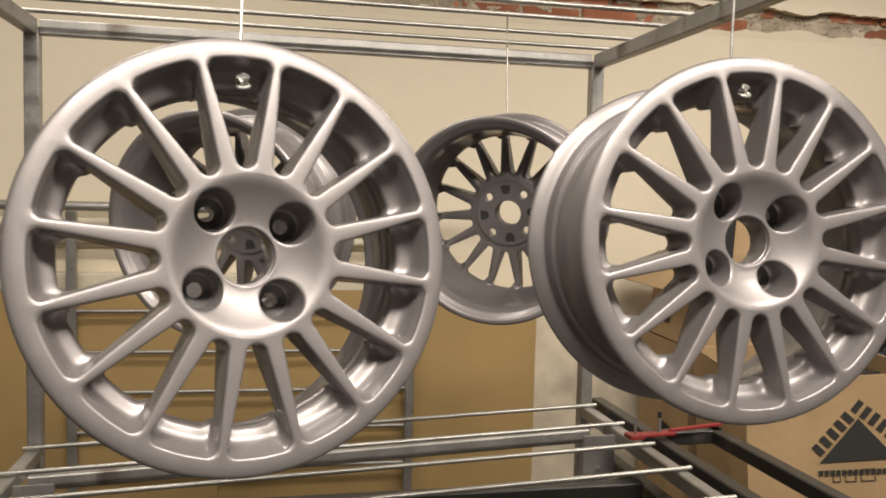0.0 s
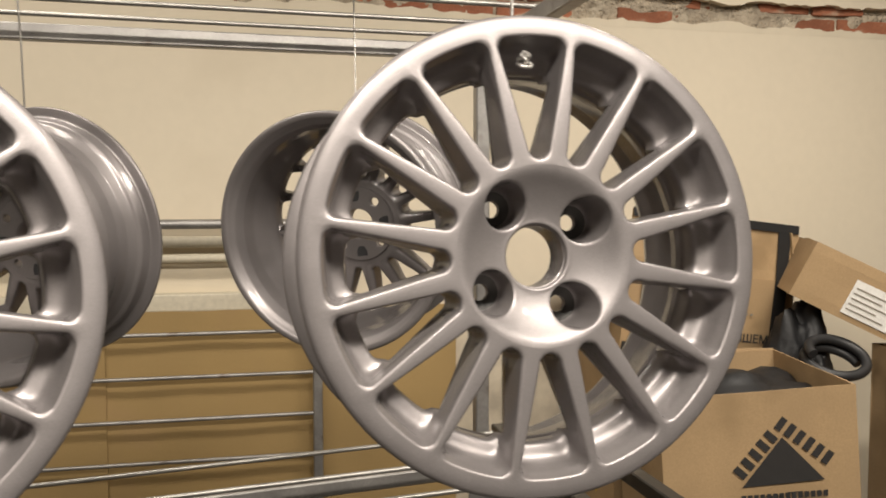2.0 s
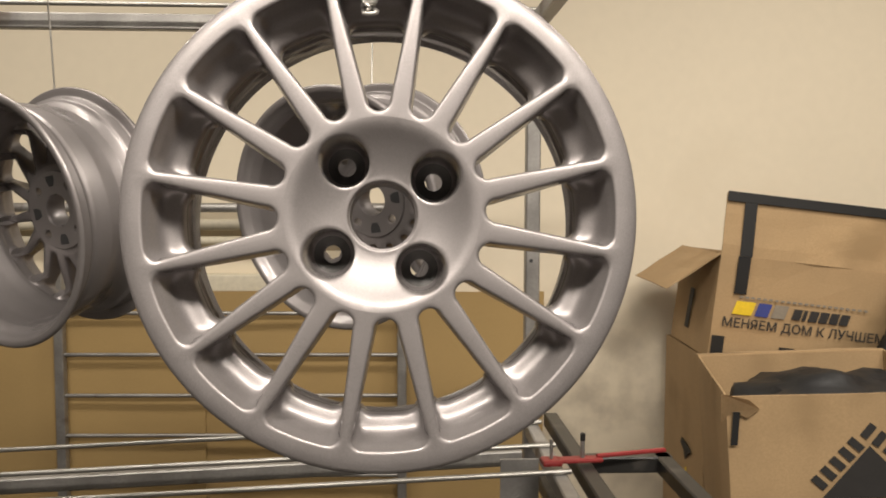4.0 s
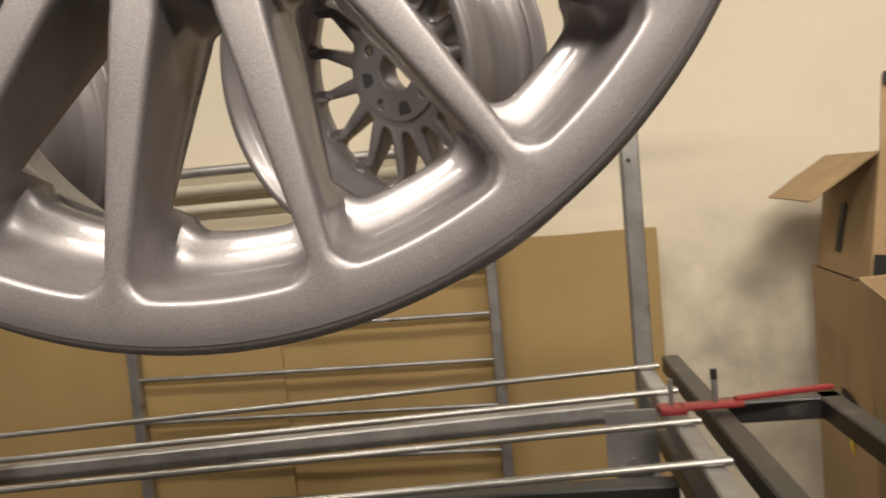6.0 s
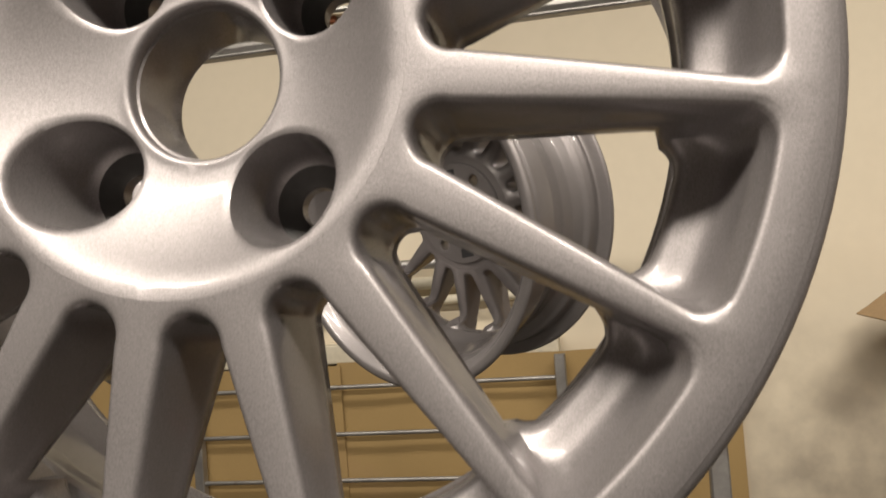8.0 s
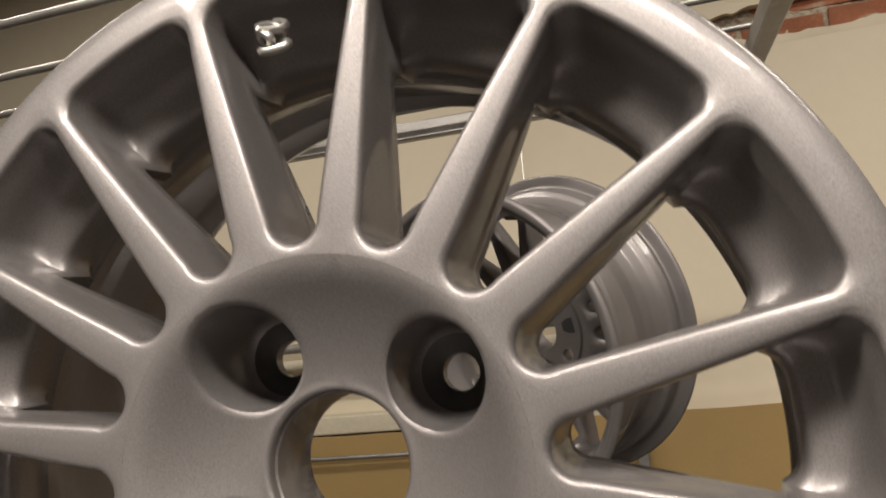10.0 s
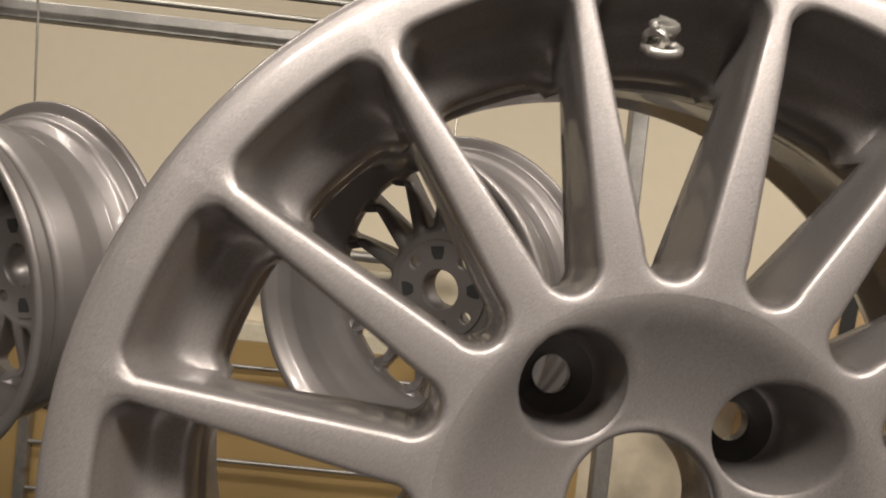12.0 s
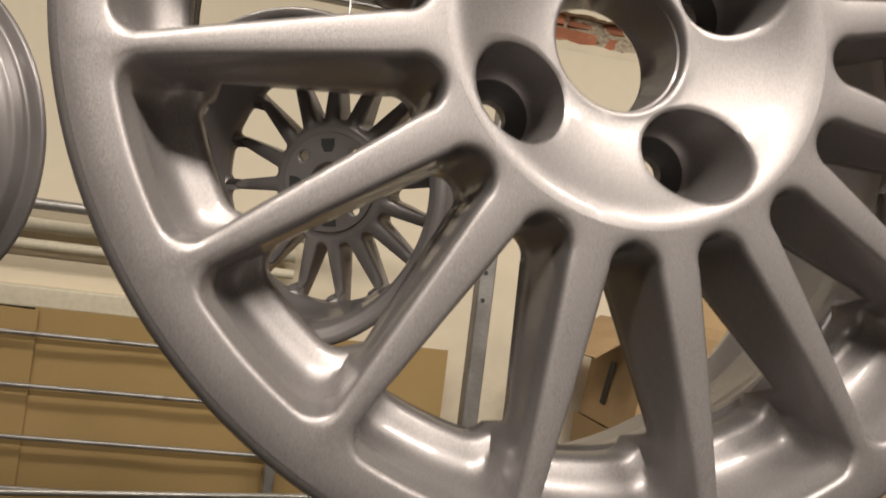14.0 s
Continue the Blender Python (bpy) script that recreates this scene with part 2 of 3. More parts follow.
def spoke_mesh():
    """One spoke with its share of the hub ring and of the rim's face: half windows on both sides."""
    bm = bmesh.new()
    n = len(window_outline())
    levels = []

    def flat(pts, depth):                               # outline to (r, angle, depth)
        out = []
        for r, s, k, f in pts:
            out.append((math.hypot(r, s), math.atan2(s, r), depth(r, k, f)))
        return out

    face = lambda r: 0.0005 + 0.0035 * max(0.0, (r - 0.085) / 0.105) ** 2 + 0.0018 * max(0.0, (r - 0.1985) / 0.0100) ** 2.2
    o1 = window_outline(0.0022)
    border = [partner(k, f, r, 0.0795, RIM_R) for r, s, k, f in o1]
    rim_edge = flat(o1, lambda r, k, f: 0.0)
    for q in (0.0, 0.15, 0.3, 0.5, 0.75, 0.93, 1.0):          # crowned face from the spoke's middle to its edge
        row = []
        for (r0, a0), (r1, a1, _) in zip(border, rim_edge):
            r = r0 + (r1 - r0) * q
            row.append((r, a0 + (a1 - a0) * q, face(r) + 0.0004 * q ** 3))
        levels.append(row)
    for g, dd in ((0.0014, 0.0008), (0.0006, 0.0016), (0.0002, 0.0028), (0.0, 0.0048)):
        levels.append(flat(window_outline(g), lambda r, k, f, dd=dd: face(r) + dd))
    back = lambda r: 0.052 - 0.021 * max(0.0, min(1.0, (r - 0.085) / 0.070)) + 0.017 * max(0.0, min(1.0, (r - 0.156) / 0.022)) ** 1.6
    # the sloping wall of the pocket under the rim and the deep walls of the spokes
    def ledge(pts, depth_top, depth_side):
        return flat(pts, lambda r, k, f: depth_top if k in ("top", "corner") else depth_side(r))
    cove = ((-0.0004, 0.1886, 0.0120), (-0.0006, 0.1872, 0.0200), (-0.0008, 0.1852, 0.0275), (-0.0009, 0.1828, 0.0325), (-0.0010, 0.1798, 0.0352), (-0.0011, 0.1762, 0.0366),
            (-0.0012, 0.1722, 0.0380), (-0.0013, 0.1702, 0.0392), (-0.0014, 0.1690, 0.0420), (-0.0015, 0.1682, 0.0520))
    for g, top, dt in cove:
        levels.append(ledge(window_outline(g, top), dt, lambda r, dt=dt: dt / 0.052 * back(r)))
    levels.append(ledge(window_outline(0.0002, 0.1678), 0.0580, lambda r: back(r) + 0.002))
    last = []
    for r, s, k, f in window_outline(0.0):
        br, ba = partner(k, f, r, 0.0795, 0.1665)
        br = min(br, 0.1665)
        last.append((br, ba, 0.062 if k in ("top", "corner") else back(br) + 0.004))
    levels.append(last)
    for sign in (1, -1):
        grid = []
        for row in levels:
            grid.append([bm.verts.new(polar(r, sign * (a - PITCH / 2), d)) for r, a, d in row])
        for g0, g1 in zip(grid, grid[1:]):
            for i in range(n - 1):
                bm.faces.new((g0[i], g0[i + 1], g1[i + 1], g1[i]))
    bmesh.ops.remove_doubles(bm, verts=bm.verts, dist=1e-5)
    return bm


def lathe(profile, steps=128):
    bm = bmesh.new()
    rings = [[bm.verts.new(polar(r, 2 * math.pi * k / steps, d)) for k in range(steps)] for r, d in profile]
    for a, b in zip(rings, rings[1:]):
        for k in range(steps):
            bm.faces.new((a[k], a[(k + 1) % steps], b[(k + 1) % steps], b[k]))
    return bm


def smooth_profile(pts, radius=0.004, seg=4):
    """Rounds the corners of a lathe profile."""
    pts = [Vector(p) for p in pts]
    out = [pts[0]]
    for a, b, c in zip(pts, pts[1:], pts[2:]):
        k = min(radius, (a - b).length * 0.45, (c - b).length * 0.45)
        p, q = b + (a - b).normalized() * k, b + (c - b).normalized() * k
        for i in range(seg + 1):
            t = i / seg
            out.append(p * (1 - t) ** 2 + b * 2 * t * (1 - t) + q * t ** 2)
    return [tuple(v) for v in out + [pts[-1]]]


BACK = 0.192


def barrel_mesh():
    inner = [(RIM_R, 0.00709), (0.2098, 0.0081), (0.2112, 0.0098), (0.2119, 0.0120), (0.2119, 0.0142), (0.2108, 0.0166), (0.2050, 0.0180), (0.1955, 0.0195), (0.1925, 0.0380),
             (0.1860, 0.0420), (0.1790, 0.0560), (0.1790, 0.0780), (0.1880, 0.1120), (0.1890, 0.1420), (0.1865, 0.1470), (0.1880, 0.1520), (0.1920, 0.1560), (0.1925, 0.1780),
             (0.2030, 0.1800), (0.2120, 0.1840), (0.2130, BACK - 0.004), (0.2090, BACK), (0.2010, BACK - 0.001), (0.1960, 0.1840), (0.1900, 0.1780), (0.1830, 0.1600), (0.1810, 0.1300), (0.1730, 0.0900),
             (0.1670, 0.0700), (0.1665, 0.0620)]
    return lathe(smooth_profile(inner, 0.003, 3), 144)


def dish(r):
    """Depth of the bowl round the bore."""
    t = max(0.0, min(1.0, (0.0795 - r) / (0.0795 - 0.033)))
    u = t * t / 0.44 if t < 0.22 else t - 0.11
    return 0.0005 + 0.0212 * (1 - (1 - min(1.0, u)) ** 1.8)


PAD = 0.0615                                            # depth of the mounting face


def hub_mesh():
    """The bowl with four deep bolt wells, the bore and the mounting pad behind."""
    bm = bmesh.new()
    r_hole, r_pcd, n_q = 0.0205, 0.054, 16
    pad = PAD

    def sector(a_mid, front):
        half = math.pi / 4
        rh = r_hole if front else 0.0078
        r_in, r_ex = (0.0305, 0.0795) if front else (0.0305, 0.0690)
        depth = dish if front else (lambda r: pad)
        border, ringp = [], []
        m = n_q
        for side in range(4):
            for i in range(m):
                f = i / m
                if side == 0:
                    r, a = r_in + (r_ex - r_in) * f, -half
                elif side == 1:
                    r, a = r_ex, -half + 2 * half * f
                elif side == 2:
                    r, a = r_ex - (r_ex - r_in) * f, half
                else:
                    r, a = r_in, half - 2 * half * f
                border.append((r, a))
                th = math.atan2(r * math.sin(a), r * math.cos(a) - r_pcd)
                ringp.append(th)
        rows = []
        def circ(rad, dd=None, grow=0.0):
            out = []
            for th in ringp:
                x, y = r_pcd + rad * math.cos(th), rad * math.sin(th)
                out.append((math.hypot(x, y), math.atan2(y, x), (depth(math.hypot(x, y)) + grow) if dd is None else dd))
            return out
        edge = circ(rh + 0.0018)
        for q in (0.0, 0.15, 0.3, 0.45, 0.6, 0.75, 0.9, 1.0):
            row = []
            for (r0, a0), (r1, a1, _) in zip(border, edge):
                x = r0 * math.cos(a0) * (1 - q) + r1 * math.cos(a1) * q
                y = r0 * math.sin(a0) * (1 - q) + r1 * math.sin(a1) * q
                r = math.hypot(x, y)
                row.append((r, math.atan2(y, x), depth(r0) if q == 0.0 else depth(r)))
            rows.append(row)
        if front:
            rows.append(circ(rh + 0.0005, None, 0.0007))
            rows.append(circ(rh, None, 0.0026))
            rows += [circ(rh - 0.0014, 0.044), circ(rh - 0.0028, 0.0480), circ(0.0160, 0.0500)]
        else:
            rows += [circ(rh, pad - 0.001), circ(rh, 0.0545)]
        grid = [[bm.verts.new(polar(r, a + a_mid, d)) for r, a, d in row] for row in rows]
        cnt = len(ringp)
        for g0, g1 in zip(grid, grid[1:]):
            for i in range(cnt):
                try:
                    bm.faces.new((g0[i], g0[(i + 1) % cnt], g1[(i + 1) % cnt], g1[i]))
                except ValueError:
                    pass

    for k in range(4):
        a = math.pi / 2 + PITCH * 1.5 + k * math.pi / 2
        sector(a, True)
        sector(a, False)
    # bore with a stepped lip, and the pad's outer flank
    n = 64
    def band(profile):
        rings = [[bm.verts.new(polar(r, 2 * math.pi * i / n, d)) for i in range(n)] for r, d in profile]
        for p, q in zip(rings, rings[1:]):
            for i in range(n):
                bm.faces.new((p[i], p[(i + 1) % n], q[(i + 1) % n], q[i]))
    band([(0.0305, dish(0.0305)), (0.0295, dish(0.0305) + 0.0003), (0.0287, dish(0.0305) + 0.0014), (0.0285, 0.0262), (0.0276, 0.0268), (0.0274, pad - 0.004), (0.0285, pad - 0.0015), (0.0295, pad), (0.0305, pad)])
    band([(0.0690, pad), (0.0700, pad - 0.001), (0.0705, pad - 0.004), (0.0715, 0.0575), (0.0750, 0.0563), (0.0795, 0.0560)])
    bmesh.ops.remove_doubles(bm, verts=bm.verts, dist=2e-5)
    return bm


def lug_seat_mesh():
    """The cone that a bolt sits in, split off to carry the well's shade."""
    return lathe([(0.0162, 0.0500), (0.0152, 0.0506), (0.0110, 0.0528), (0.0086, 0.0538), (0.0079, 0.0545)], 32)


def alloy_wheel(m, label):
    root = thing("alloy_wheel", m, label, "wheel", "freshly painted wheels")
    part("barrel", barrel_mesh(), SILVER, root, "deep ribbed silver rim barrel", 35)
    part("hub", hub_mesh(), SILVER, root, "dished hub with four bolt wells and a centre bore", 40)
    first = part("spoke", spoke_mesh(), SILVER, root, "", 50)
    first.matrix_local = Matrix.Rotation(-(math.pi / 2 + PITCH / 2), 4, "Y")
    for k in range(1, N_SPOKES):
        o = new("spoke", first.data)
        o.parent = root
        o.matrix_local = Matrix.Rotation(-(math.pi / 2 + PITCH / 2 + k * PITCH), 4, "Y")
    # flat plates; their dark colour gives the shade of cast pockets
    for k in range(4):
        bm = bmesh.new()
        a0 = math.pi / 2 + PITCH * 1.5 + math.pi / 4 + k * math.pi / 2
        vs = []
        for d in (PAD + 0.0003, PAD + 0.0006):
            vs.append([bm.verts.new(polar(r, a0 + a, d)) for r, a in ((0.043, -0.13), (0.043, 0.13), (0.052, 0.19), (0.062, 0.17), (0.062, -0.17), (0.052, -0.19))])
        bm.faces.new(vs[1])
        for i in range(6):
            bm.faces.new((vs[0][i], vs[0][(i + 1) % 6], vs[1][(i + 1) % 6], vs[1][i]))
        part("lightening_pocket", bm, RECESS_SHADE, root, "flat dark plate coloured as a shaded recess between the bolt holes")
    seat = part("lug_seat", lug_seat_mesh(), SEAT_SHADE, root, "bolt seat coloured dark for the shade in its well", 30)
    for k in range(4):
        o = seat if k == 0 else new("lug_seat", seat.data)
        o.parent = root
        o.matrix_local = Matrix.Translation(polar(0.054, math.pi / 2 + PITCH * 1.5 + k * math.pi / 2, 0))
    return root


# dark seat colour stands in for the shade deep in the wells
SEAT_SHADE = mat("bolt_seat_well_shade", (0.06, 0.058, 0.056), 0.5, 0.5, 0, 0.1, 0.2, 30, 300, 0.05, 0.0005)
RECESS_SHADE = mat("painted_recess_shade", (0.05, 0.05, 0.052), 0.7, 0.3, 0, 0.1, 0.1, 20, 200, 0.05, 0.001)
TILT = -4.75
PH = math.degrees(PHASE)


def wheel_pose(x, y, z, rz, tilt=TILT, spin=PH):
    return pose(x, y, z, 0, 0, rz) @ pose(0, 0, 0, tilt, 0, 0) @ pose(0, 0, 0, 0, -spin, 0)


wheel_b = alloy_wheel(wheel_pose(0, 0, 1.45, 2.6), "glossy silver multi-spoke alloy wheel hanging on a wire, face out")
wheel_a = copy_thing(wheel_b, wheel_pose(-0.558, -0.050, 1.4305, 18.2, -7.2, 1.7))
tagged(wheel_a, "glossy silver multi-spoke alloy wheel hanging on a wire beside its twin")
# the back pair hangs with the open barrel towards the front
D_POS, D_YAW = Vector((-0.0445, 0.897, 1.465)), 151.0
wheel_d = copy_thing(wheel_b, wheel_pose(*D_POS, D_YAW, -7.8, 6))
tagged(wheel_d, "silver alloy wheel hanging with its open back showing")
C_POS, C_YAW = Vector((-0.592, 0.826, 1.446)), 153.3
wheel_c = copy_thing(wheel_b, wheel_pose(*C_POS, C_YAW, -7.6, 3))
tagged(wheel_c, "silver alloy wheel hanging turned aside, its open barrel showing")

# ---- the room ----
WALL_Y, X0, X1, YB, ZC = 2.45, -3.2, 3.4, -3.6, 3.2


def setting(name, bm, material, label, category, smooth=0.0):
    return tagged(part(name, bm, material, None, "", smooth), label, category, "", "structure")


BELT0, BELT1 = 2.235, 2.345
floor = setting("floor", box(X0 - 0.2, X1 + 0.2, YB - 0.2, WALL_Y + 0.2, -0.1, 0.0), FLOOR, "grey concrete workshop floor", "floor")
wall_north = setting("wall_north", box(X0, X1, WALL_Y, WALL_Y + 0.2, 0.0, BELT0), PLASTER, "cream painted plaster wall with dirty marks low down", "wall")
wall_upper = setting("wall_north_upper", box(X0, X1, WALL_Y - 0.02, WALL_Y + 0.2, BELT1, ZC), PLASTER, "cream painted wall above the broken plaster belt", "wall")
# these three walls are unseen and kept dark to cut light on the wheels
setting("wall_east", box(X1, X1 + 0.2, YB, WALL_Y + 0.2, 0, ZC), DARK_UNSEEN, "unseen side wall coloured dark to hold back bounce light", "wall")
setting("wall_west", box(X0 - 0.2, X0, YB, WALL_Y + 0.2, 0, ZC), DARK_UNSEEN, "unseen side wall coloured dark to hold back bounce light", "wall")
setting("wall_south", box(X0, X1, YB - 0.2, YB, 0, ZC), DARK_UNSEEN, "unseen wall behind, coloured dark to hold back bounce light", "wall")
setting("ceiling", box(X0 - 0.2, X1 + 0.2, YB - 0.2, WALL_Y + 0.2, ZC, ZC + 0.1), CEIL, "pale painted ceiling", "ceiling")

# broken belt: bare crumbling mortar with bricks showing
nx, nz = 420, 12
verts, faces = [], []
for j in range(nz + 1):
    for i in range(nx + 1):
        x = X0 + (X1 - X0) * i / nx
        z = BELT0 - 0.03 + (BELT1 - BELT0 + 0.06) * j / nz
        n = noise.noise(Vector((x * 3.1, z * 7, 3))) * 0.022 + noise.noise(Vector((x * 13, z * 22, 7))) * 0.016 + noise.noise(Vector((x * 41, z * 60, 5))) * 0.006
        verts.append((x, WALL_Y + 0.020 + n, z))
for j in range(nz):
    for i in range(nx):
        k0 = j * (nx + 1) + i
        faces.append((k0, k0 + 1, k0 + nx + 2, k0 + nx + 1))
me = bpy.data.meshes.new("trim_broken_belt")
me.from_pydata(verts, [], faces)
me.materials.append(MORTAR)
belt = tagged(new("trim_broken_belt", me), "crumbling mortar belt with red bricks showing through", "wall", "", "structure")

# ragged broken lips of plaster along the belt
for zb, sgn in ((BELT0, -1), (BELT1, 1)):
    bm = bmesh.new()
    low, top, topb = [], [], []
    yf = WALL_Y - (0.004 if sgn < 0 else 0.024)
    for i in range(521):
        x = X0 + (X1 - X0) * i / 520
        h = 0.016 + 0.030 * noise.noise(Vector((x * 2.3, zb, 1))) + 0.018 * noise.noise(Vector((x * 11, zb, 4))) + 0.007 * noise.noise(Vector((x * 37, zb, 9)))
        h = max(0.001, h)
        low.append(bm.verts.new((x, yf + 0.0035, zb + sgn * 0.02)))
        top.append(bm.verts.new((x, yf + 0.004 * noise.noise(Vector((x * 9, 1, zb))), zb - sgn * h)))
        topb.append(bm.verts.new((x, WALL_Y + 0.055, zb - sgn * (h - 0.006))))
    for i in range(520):
        bm.faces.new((low[i], low[i + 1], top[i + 1], top[i]))
        bm.faces.new((top[i], top[i + 1], topb[i + 1], topb[i]))
    part("plaster_edge", bm, PLASTER, belt, "ragged broken plaster edge")

brick_me = None
for row, zc in ((0, 2.262), (1, 2.338)):
    xb = X0 + 0.1 + row * 0.13
    while xb < X1 - 0.3:
        if brick_me is None:
            o = part("brick", box(-0.122, 0.122, 0, 0.06, -0.031, 0.031, 0.006), BRICK, belt)
            brick_me = o.data
        else:
            o = new("brick", brick_me)
            o.parent = belt
        o.matrix_local = pose(xb, WALL_Y + 0.020 + 0.012 * random.uniform(-1, 1), zc + random.uniform(-0.004, 0.004), random.uniform(-4, 4), random.uniform(-2, 2), random.uniform(-3, 3))
        xb += 0.258

# pale boxed pipes along the wall
ducts = thing("wall_ducts", pose(0, 0, 0), "pale painted pipes and ledge running along the wall", "pipes")
part("pipe", tube([(X0, 2.38, 1.415), (-0.06, 2.38, 1.42)], 0.018, 14), STEEL, ducts, "grey steel pipe", 60)
part("pipe", tube([(X0, 2.40, 1.350), (-0.08, 2.40, 1.355)], 0.022, 14), PALE_PAINT, ducts, "cream painted pipe", 60)
part("pipe", tube([(X0, 2.40, 1.290), (-0.08, 2.40, 1.295)], 0.016, 14), PALE_PAINT, ducts, "cream painted pipe", 60)
part("ledge", box(X0, -0.08, 2.38, 2.449, 1.10, 1.165, 0.006), PALE_PAINT, ducts, "cream painted ledge")

# ---- cardboard sheet and ladder-like frame against the wall ----
def card_sheet(x0, x1, z0, z1, y, label, warp=0.006):
    bm = bmesh.new()
    n, m = 24, 16
    rows = []
    for side in (0, 1):
        g = []
        for j in range(m + 1):
            g.append([bm.verts.new((x0 + (x1 - x0) * i / n, y + side * 0.005 + warp * noise.noise(Vector((i * 0.21, j * 0.25, x0))), z0 + (z1 - z0) * j / m + 0.003 * noise.noise(Vector((i * 0.4, 2, x0))) * (j == m))) for i in range(n + 1)])
        rows.append(g)
        for j in range(m):
            for i in range(n):
                q = (g[j][i], g[j][i + 1], g[j + 1][i + 1], g[j + 1][i])
                bm.faces.new(q if side == 0 else q[::-1])
    a, b = rows
    for j in range(m):
        bm.faces.new((a[j][0], a[j + 1][0], b[j + 1][0], b[j][0]))
        bm.faces.new((a[j][n], b[j][n], b[j + 1][n], a[j + 1][n]))
    for i in range(n):
        bm.faces.new((a[m][i], a[m][i + 1], b[m][i + 1], b[m][i]))
        bm.faces.new((a[0][i], b[0][i], b[0][i + 1], a[0][i + 1]))
    return tagged(part("cardboard_sheet", bm, CARD, None, "", 40), label, "cardboard")


card_sheet(-2.00, -0.82, 0.0, 1.098, 2.352, "tall brown cardboard sheet leaning flat on the wall")
card_sheet(-0.835, 0.46, 0.0, 1.105, 2.362, "wide brown cardboard sheet leaning flat on the wall")

frame_rack = thing("steel_ladder_frame", pose(0, 0, 0), "grey steel ladder frame standing before the cardboard", "rack")
for x, top in ((-1.345, 1.40), (-0.075, 1.10)):
    part("upright", square_tube(top, 0.034, 0.034), STEEL, frame_rack).matrix_local = pose(x, 2.32, 0, 0, -90, 0)
for z in (1.028, 0.872, 0.718, 0.566, 0.414, 0.262):
    part("rung", tube([(-1.33, 2.32, z), (-0.09, 2.32, z)], 0.0075, 10), STEEL, frame_rack, "", 60)

# ---- the hanging rack ----
RACK = pose(0.28, 1.29, 0, 0, 0, 2.0)
rack = thing("steel_rack", RACK, "welded raw steel rack with rows of round bars", "rack")
U1, V1 = -1.425, 1.78                                    # width to the far post, depth to the front


def bar(name, p, q, w, h, material, parent, label=""):
    p, q = Vector(p), Vector(q)
    o = part(name, square_tube((q - p).length, w, h), material, parent, label)
    o.matrix_local = Matrix.Translation(p) @ (q - p).to_track_quat("X", "Z").to_matrix().to_4x4()
    return o


for u in (0.0, U1):
    for v in (0.0, V1):
        bar("post", (u, -v, 0.40), (u, -v, 1.865), 0.034, 0.034, STEEL, rack)
    bar("side_rail", (u, -0.019, 1.866), (u, -V1 + 0.019, 1.866), 0.030, 0.036, STEEL, rack)
    low = 0.898 - (0.062 if u else 0.0)
    bar("side_rail", (u, -0.019, low), (u, -V1 + 0.019, low), 0.030, 0.034, STEEL, rack)
bar("back_rail", (U1 + 0.019, 0.0, 1.866), (-0.019, 0.0, 1.866), 0.030, 0.036, STEEL, rack)
bar("back_rail", (U1 + 0.019, -0.13, 0.808), (-0.04, -0.13, 0.868), 0.030, 0.034, STEEL, rack)
for v in (0.08, 0.22, 0.385, 0.505, 0.645, 0.79, 0.935, 1.08, 1.23, 1.37):
    part("hanging_bar", tube([(U1 - 0.01, -v, 1.889), (0.012, -v, 1.889)], 0.0055, 10), ZINC, rack, "", 60)
for v in (0.035, 0.215, 0.385, 0.555, 0.725, 0.895, 1.065, 1.235, 1.405, 1.575):
    part("shelf_bar", tube([(U1 - 0.02, -v, 0.859), (0.022, -v, 0.921)], 0.0055, 10), ZINC, rack, "", 60)
for z in (1.365, 1.31):
    part("hole", tube([(-0.004, -0.0174, z), (-0.004, -0.0182, z)], 0.0045, 12), RECESS_SHADE, rack, "drilled hole")


def gusset(u, dz):
    """A plate with rounded lower corners, welded under the back rail."""
    bm = bmesh.new()
    shape = [(-0.041, 0.905), (-0.041, 0.815), (-0.031, 0.797), (-0.015, 0.788), (0.015, 0.788), (0.031, 0.797), (0.041, 0.815), (0.041, 0.905)]
    fr, bk = [[bm.verts.new((u + x, y, z + dz)) for x, z in shape] for y in (-0.262, -0.255)]
    bm.faces.new(fr)
    bm.faces.new(bk[::-1])
    for i in range(8):
        bm.faces.new((fr[i], fr[(i + 1) % 8], bk[(i + 1) % 8], bk[i]))
    plate = part("gusset_plate", bm, STEEL, rack, "grey steel plate with rounded lower corners")
    part("bolt_head", tube([(u, -0.262, 0.822 + dz), (u, -0.267, 0.822 + dz)], 0.006, 6), ZINC, plate, "bolt head")


gusset(-0.063, 0.0)
gusset(U1 + 0.063, -0.058)

# ---- black frame under and beside the rack ----
bench = thing("black_steel_frame", RACK, "black painted steel frame standing beside and under the rack", "frame")
bar("long_rail", (0.058, 0.04, 0.905), (0.058, -V1, 0.905), 0.034, 0.034, BLACK, bench)
bar("outer_rail", (0.235, -0.275, 0.905), (0.235, -V1, 0.905), 0.034, 0.034, BLACK, bench)
bar("cross_rail", (0.076, -0.292, 0.905), (0.252, -0.292, 0.905), 0.034, 0.034, BLACK, bench)
bar("cross_rail", (U1, -0.40, 0.82), (-0.02, -0.40, 0.82), 0.040, 0.040, BLACK, bench)
bar("cross_rail", (U1, -1.6, 0.82), (-0.02, -1.6, 0.82), 0.040, 0.040, BLACK, bench)
bar("under_rail", (0.020, -0.1, 0.80), (0.020, -V1, 0.80), 0.036, 0.036, BLACK, bench)
